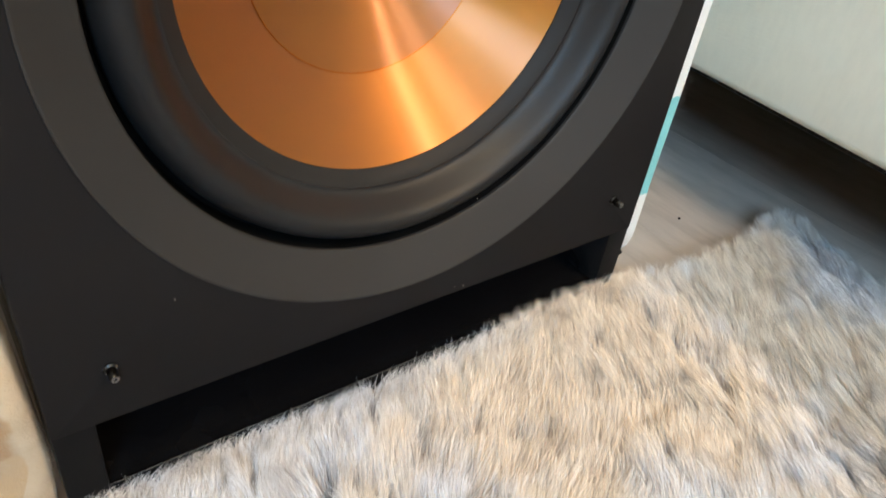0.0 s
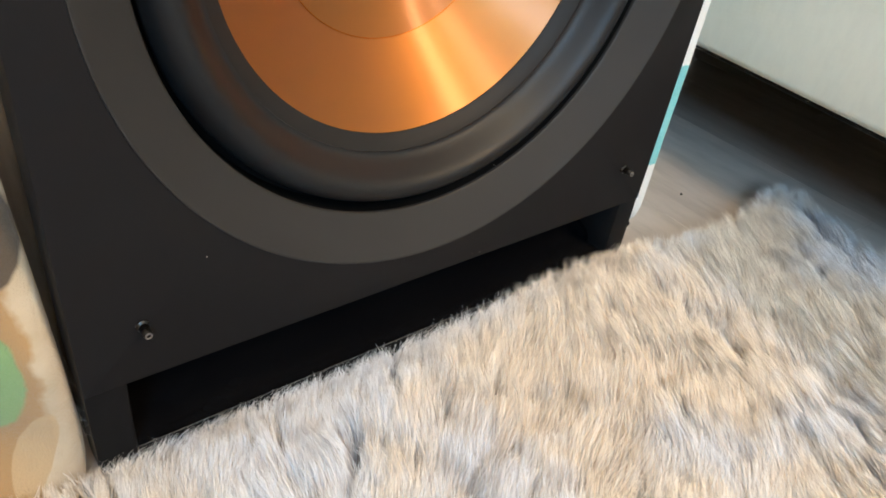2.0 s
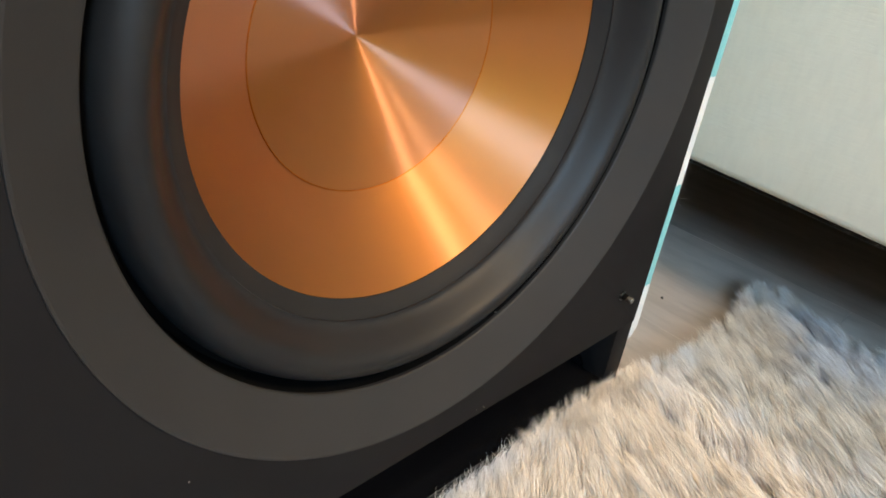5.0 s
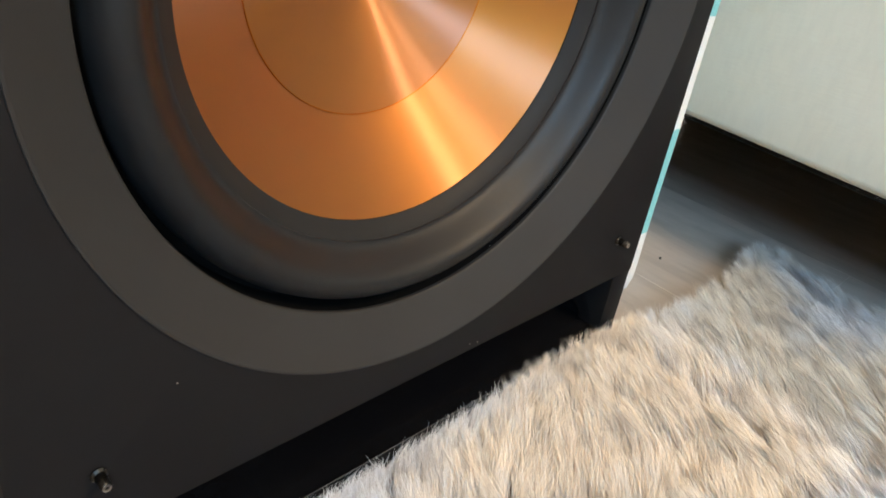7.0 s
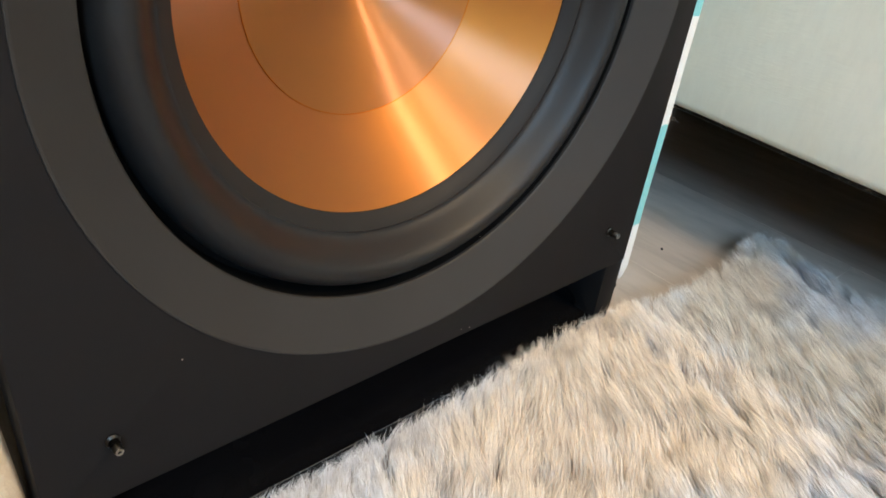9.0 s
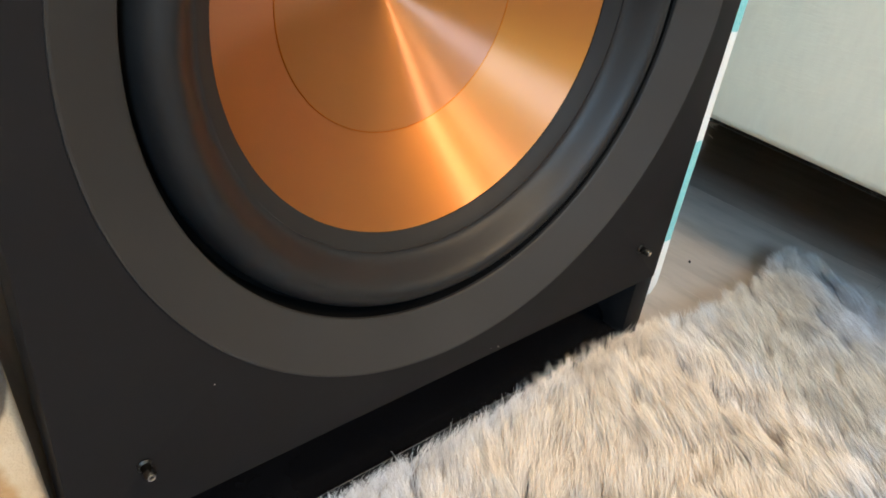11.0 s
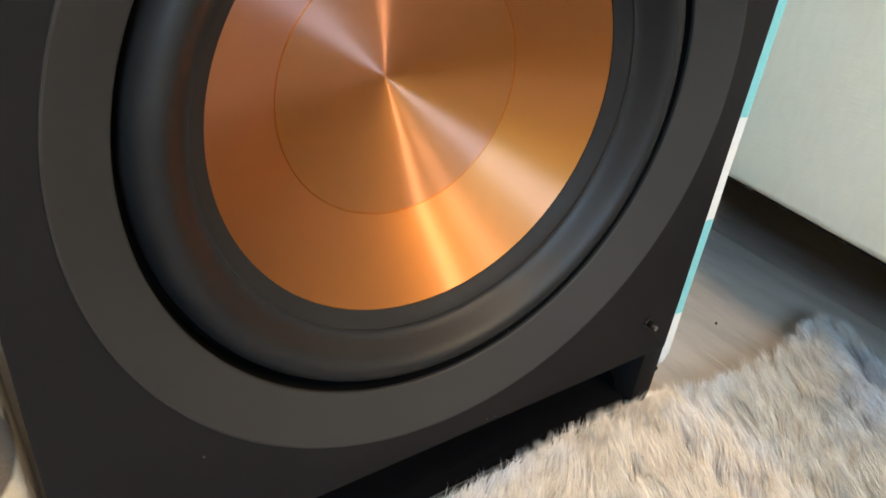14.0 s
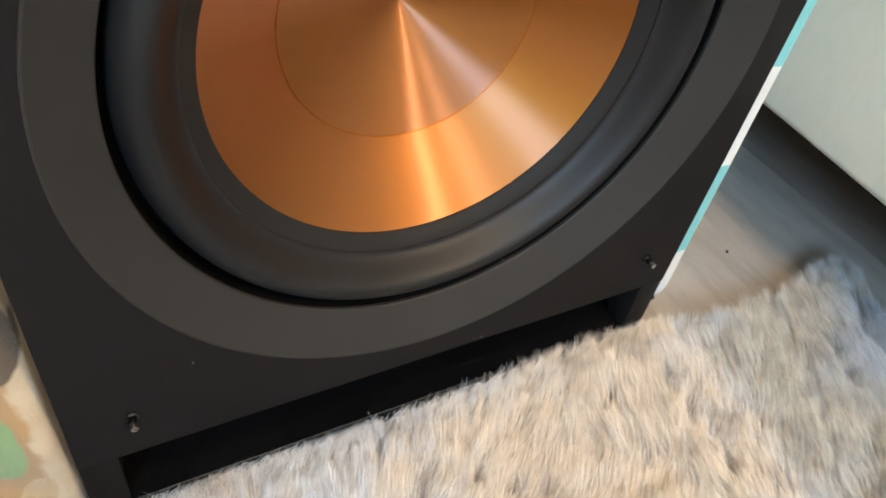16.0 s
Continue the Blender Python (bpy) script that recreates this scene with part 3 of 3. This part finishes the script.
# ---- blanket over the subwoofer ----
def sheet(grid, thickness_out):
    """A thick cloth from a grid of points and the way in which it is thick."""
    bm = bmesh.new()
    a = [[bm.verts.new(p) for p in row] for row in grid]
    b = [[bm.verts.new((p[0] + thickness_out[0], p[1] + thickness_out[1], p[2] + thickness_out[2])) for p in row] for row in grid]
    nr, nc = len(grid), len(grid[0])
    for i in range(nr - 1):
        for j in range(nc - 1):
            bm.faces.new((a[i][j], a[i][j + 1], a[i + 1][j + 1], a[i + 1][j]))
            bm.faces.new((b[i][j], b[i + 1][j], b[i + 1][j + 1], b[i][j + 1]))
    rim = [(0, j) for j in range(nc)] + [(i, nc - 1) for i in range(1, nr)] + [(nr - 1, j) for j in range(nc - 2, -1, -1)] + [(i, 0) for i in range(nr - 2, 0, -1)]
    for (i, j), (k, m) in zip(rim, rim[1:] + rim[:1]):
        bm.faces.new((a[i][j], a[k][m], b[k][m], b[i][j]))
    bmesh.ops.recalc_face_normals(bm, faces=bm.faces[:])
    return bm


blanket = tagged(thing("fleece_blanket", (0, 0.28, ROOF)), "printed white, teal and cream fleece blanket draped over the subwoofer", "blanket")
rows_ = []
for i in range(40):
    z = 0.046 + (ROOF + 0.004 - 0.046) * i / 39
    rows_.append([(HALF + 0.001, 0.0025 + 0.0025 * noise.noise(Vector((0, 0, z * 9))) + 0.012 * (1 - min(1, i / 2)) ** 2 + 0.5 * j / 15, z) for j in range(16)])
part("right_drop", sheet(rows_, (0.0125, 0, 0)), FLEECE, blanket, "white fleece with teal bands")
part("top_fold", box(-HALF - 0.012, HALF + 0.0095, 0.004, 0.5, ROOF + 0.005, ROOF + 0.014, 0.004), FLEECE, blanket)
PATH = ((-0.2487, 0.016), (-0.2497, 0.006), (-0.2530, 0.001), (-0.2590, 0.0), (-0.2650, 0.001), (-0.2715, 0.006), (-0.2790, 0.011), (-0.295, 0.020), (-0.320, 0.040), (-0.350, 0.09), (-0.38, 0.2), (-0.39, 0.44))
rows_ = []
for i in range(70):
    z = 0.004 + ROOF * i / 69
    front = 0.0095 + 0.42 * max(0.0, z - 0.10) ** 1.35 + 0.003 * noise.noise(Vector((2, 0, z * 14)))
    row = []
    for k, (x, y) in enumerate(PATH):
        puff = 0.004 * noise.noise(Vector((k * 0.7, z * 22, 1.5))) * min(1, k / 3)
        flare = 0.05 * max(0.0, 1 - z / 0.06) ** 2 * min(1, k / 8)
        away = 0.007 * min(1.0, max(0.0, (z - 0.03) / 0.20))
        if k == 0:
            y += 0.07
        row.append((x - flare - away, front + y * (0.5 + 0.5 * min(1, k / 6)) + puff, z))
    rows_.append(row)
part("left_drop", sheet(rows_, (0.001, 0.008, 0)), FLEECE, blanket, "cream fleece with brown and green printed patches", smooth=80)


def threads(name, starts, length, width, spread, toward, mat, parent, seed):
    """Loose fibres: thin curling ribbons."""
    rng = random.Random(seed)
    bm = bmesh.new()
    for s in starts:
        d = Vector((toward[0] + rng.gauss(0, spread), toward[1] + rng.gauss(0, spread), toward[2] + rng.gauss(0, spread))).normalized()
        ln = length * rng.uniform(0.35, 1.2)
        curl = Vector((rng.gauss(0, 1), rng.gauss(0, 1), rng.gauss(0, 1))) * 0.8
        side = d.cross(Vector((0.3, -1, 0.2))).normalized() * width * 0.5
        p, prev = Vector(s), None
        for k in range(6):
            w = side * (1 - k / 6.5)
            pair = (bm.verts.new(p - w), bm.verts.new(p + w))
            if prev:
                bm.faces.new((prev[0], prev[1], pair[1], pair[0]))
            prev = pair
            d = (d + curl * 0.35).normalized()
            p = p + d * ln / 5
    return part(name, bm, mat, parent, smooth=80)


rng = random.Random(3)
tagged(threads("fuzz", [(HALF + 0.0132, 0.004 + rng.uniform(0, 0.03), rng.uniform(0.06, 0.40)) for _ in range(900)], 0.008, 0.00018, 0.5, (1, -0.2, 0), THREAD, blanket, 5), "fine stray fibres", kind="stuff")
tagged(threads("stray_fibres", [(HALF + 0.0132, 0.01 + rng.uniform(0, 0.02), rng.uniform(0.15, 0.245)) for _ in range(230)], 0.020, 0.00024, 0.6, (1, -0.1, -0.1), THREAD, blanket, 8), "loose curling fibres", kind="stuff")
tagged(threads("stray_fibres", [(-HALF - 0.004, 0.004 + rng.uniform(0, 0.01), rng.uniform(0.05, 0.10)) for _ in range(8)], 0.02, 0.0002, 0.6, (0.6, -0.5, 0), THREAD, blanket, 9), "loose curling fibres", kind="stuff")
tagged(threads("fuzz", [(-HALF - 0.006, 0.012 + rng.uniform(0, 0.03), rng.uniform(0.02, 0.11)) for _ in range(70)], 0.006, 0.00018, 0.6, (0.5, -0.8, 0), THREAD, blanket, 6), "fine stray fibres", kind="stuff")

# ---- sofa ----
SOFA_TURN = -math.degrees(math.atan2(0.074, 0.997))
SOFA = pose(0.4375, 0, 0, 0, 0, SOFA_TURN)
sofa = tagged(thing("sofa", (0.8, 0, 0)), "cream fabric sofa side raised over a dark gap", "sofa")


def padded(x0, x1, y0, y1, z0, z1, bevel, puff):
    bm = box(x0, x1, y0, y1, z0, z1, bevel, 4)
    bmesh.ops.subdivide_edges(bm, edges=[e for e in bm.edges if e.calc_length() > 0.15], cuts=12, use_grid_fill=True)
    for v in bm.verts:
        v.co += Vector((1, 0.2, 0.6)) * puff * noise.noise(v.co * 6.0)
        v.co.z -= 0.0035 * min(1.0, max(0.0, v.co.y / 0.3))
    return bm


part("body", padded(0.0, 0.85, -1.40, 1.0, 0.168, 0.67, 0.010, 0.003), UPHOLSTERY, sofa, "cream woven fabric side", SOFA)
# dark panel and sheet added to deepen the shade under the sofa
part("shade_panel", box(0.46, 0.80, -1.2, 0.95, 0.002, 0.166, 0.006), UNDER_SOFA_DARK, sofa, "dark panel added to deepen the shade under the sofa", SOFA)
part("shade_sheet", box(0.014, 0.836, -1.385, 0.985, 0.1605, 0.1670, 0.001), UNDER_SOFA_DARK, sofa, "dark sheet added to cut bounced light under the sofa", SOFA)
for x, y in ((0.7, -1.3), (0.7, 0.97)):
    part("leg", lathe([(0, 0), (0.02, 0), (0.028, 0.172), (0, 0.172)], 24), GLOSS, sofa, m=SOFA @ pose(x + 0.13, y, 0))
tagged(threads("hem_fray", [tuple(SOFA @ Vector((0.003, rng.uniform(-0.15, 0.1), 0.168))) for _ in range(26)], 0.007, 0.0003, 0.6, (-0.4, 0, -0.7), THREAD, sofa, 12), kind="stuff")

# ---- small things ----
# pale strip stands for the light that catches the base board's edge
strip = part("board_glint", box(-HALF + 0.0245, HALF - 0.0245, -0.0004, -0.0001, 0.02975, 0.0300), EDGE_GLINT, sub, "thin pale strip painting the glint on the base board's edge")

part("snap", lathe([(0, 0), (0.0022, 0.0003), (0.0028, 0.0015), (0.0022, 0.0028), (0, 0.003)], 20), RUBBER, blanket, "small dark snap at the hem", pose(HALF + 0.0135, 0.012, 0.0475, 90, 0, 0))
for x, z, size in ((-0.1687, 0.1650, 0.00045), (0.1104, 0.1690, 0.00040), (0.0655, 0.1600, 0.00035), (0.0510, 0.0925, 0.00045), (0.0430, 0.0940, 0.0003), (0.1650, 0.2150, 0.0003)):
    speck = solid_object("dust_speck", lathe([(0, -0.0002), (size, 0.0), (size * 0.6, 0.0003), (0, 0.0004)], 7), THREAD, "pale speck of dust on the black speaker", "dust")
    depth = 0.0 if math.hypot(x, z - Z0) > 0.220 else min(0.0178, (0.2168 - math.hypot(x, z - Z0)) * 0.835) - 0.0008
    tagged(speck, group="dust specks").matrix_basis = pose(x, depth, z, 90, 0, 0)

crumb = solid_object("crumb", lathe([(0, 0.0), (0.0016, 0.0002), (0.0019, 0.0009), (0.0011, 0.0016), (0, 0.0018)], 9), RUBBER, "small dark crumb on the laminate floor", "crumb")
crumb.matrix_basis = pose(0.442, 0.0645, 0.0, 0, 0, 30) @ Matrix.Diagonal((1.6, 0.8, 1, 1))

# ---- floor planks ----
PW, PL, GAP = 0.2365, 1.25, 0.0003


def plank_mesh(w, ln):
    bm = bmesh.new()
    b = 0.0002
    low = [bm.verts.new((x, y, -0.012)) for x, y in ((0, 0), (w, 0), (w, ln), (0, ln))]
    mid = [bm.verts.new((x, y, -b)) for x, y in ((0, 0), (w, 0), (w, ln), (0, ln))]
    top = [bm.verts.new((x, y, 0)) for x, y in ((b, b), (w - b, b), (w - b, ln - b), (b, ln - b))]
    bm.faces.new(top)
    for i in range(4):
        j = (i + 1) % 4
        bm.faces.new((low[i], low[j], mid[j], mid[i]))
        bm.faces.new((mid[i], mid[j], top[j], top[i]))
    return mesh_of("plank", bm, PLANK, 0)


whole = plank_mesh(PW - GAP, PL - GAP)
x, k = 0.388 - 9 * PW, 0
while x < X1:
    y = Y0 - (0.0, 0.43, 0.86, 0.21, 0.64)[k % 5]
    while y < Y1:
        xa, xb, ya, yb = max(x, X0), min(x + PW, X1), max(y, Y0), min(y + PL, Y1)
        if xb - xa > 0.01 and yb - ya > 0.01:
            cut = xb - xa < PW - 1e-6 or yb - ya < PL - 1e-6
            ob = new("plank", plank_mesh(xb - xa - GAP, yb - ya - GAP) if cut else whole)
            ob.matrix_basis = Matrix.Translation((xa, ya, 0))
            attach(ob, floor)
        y += PL
    x, k = x + PW, k + 1
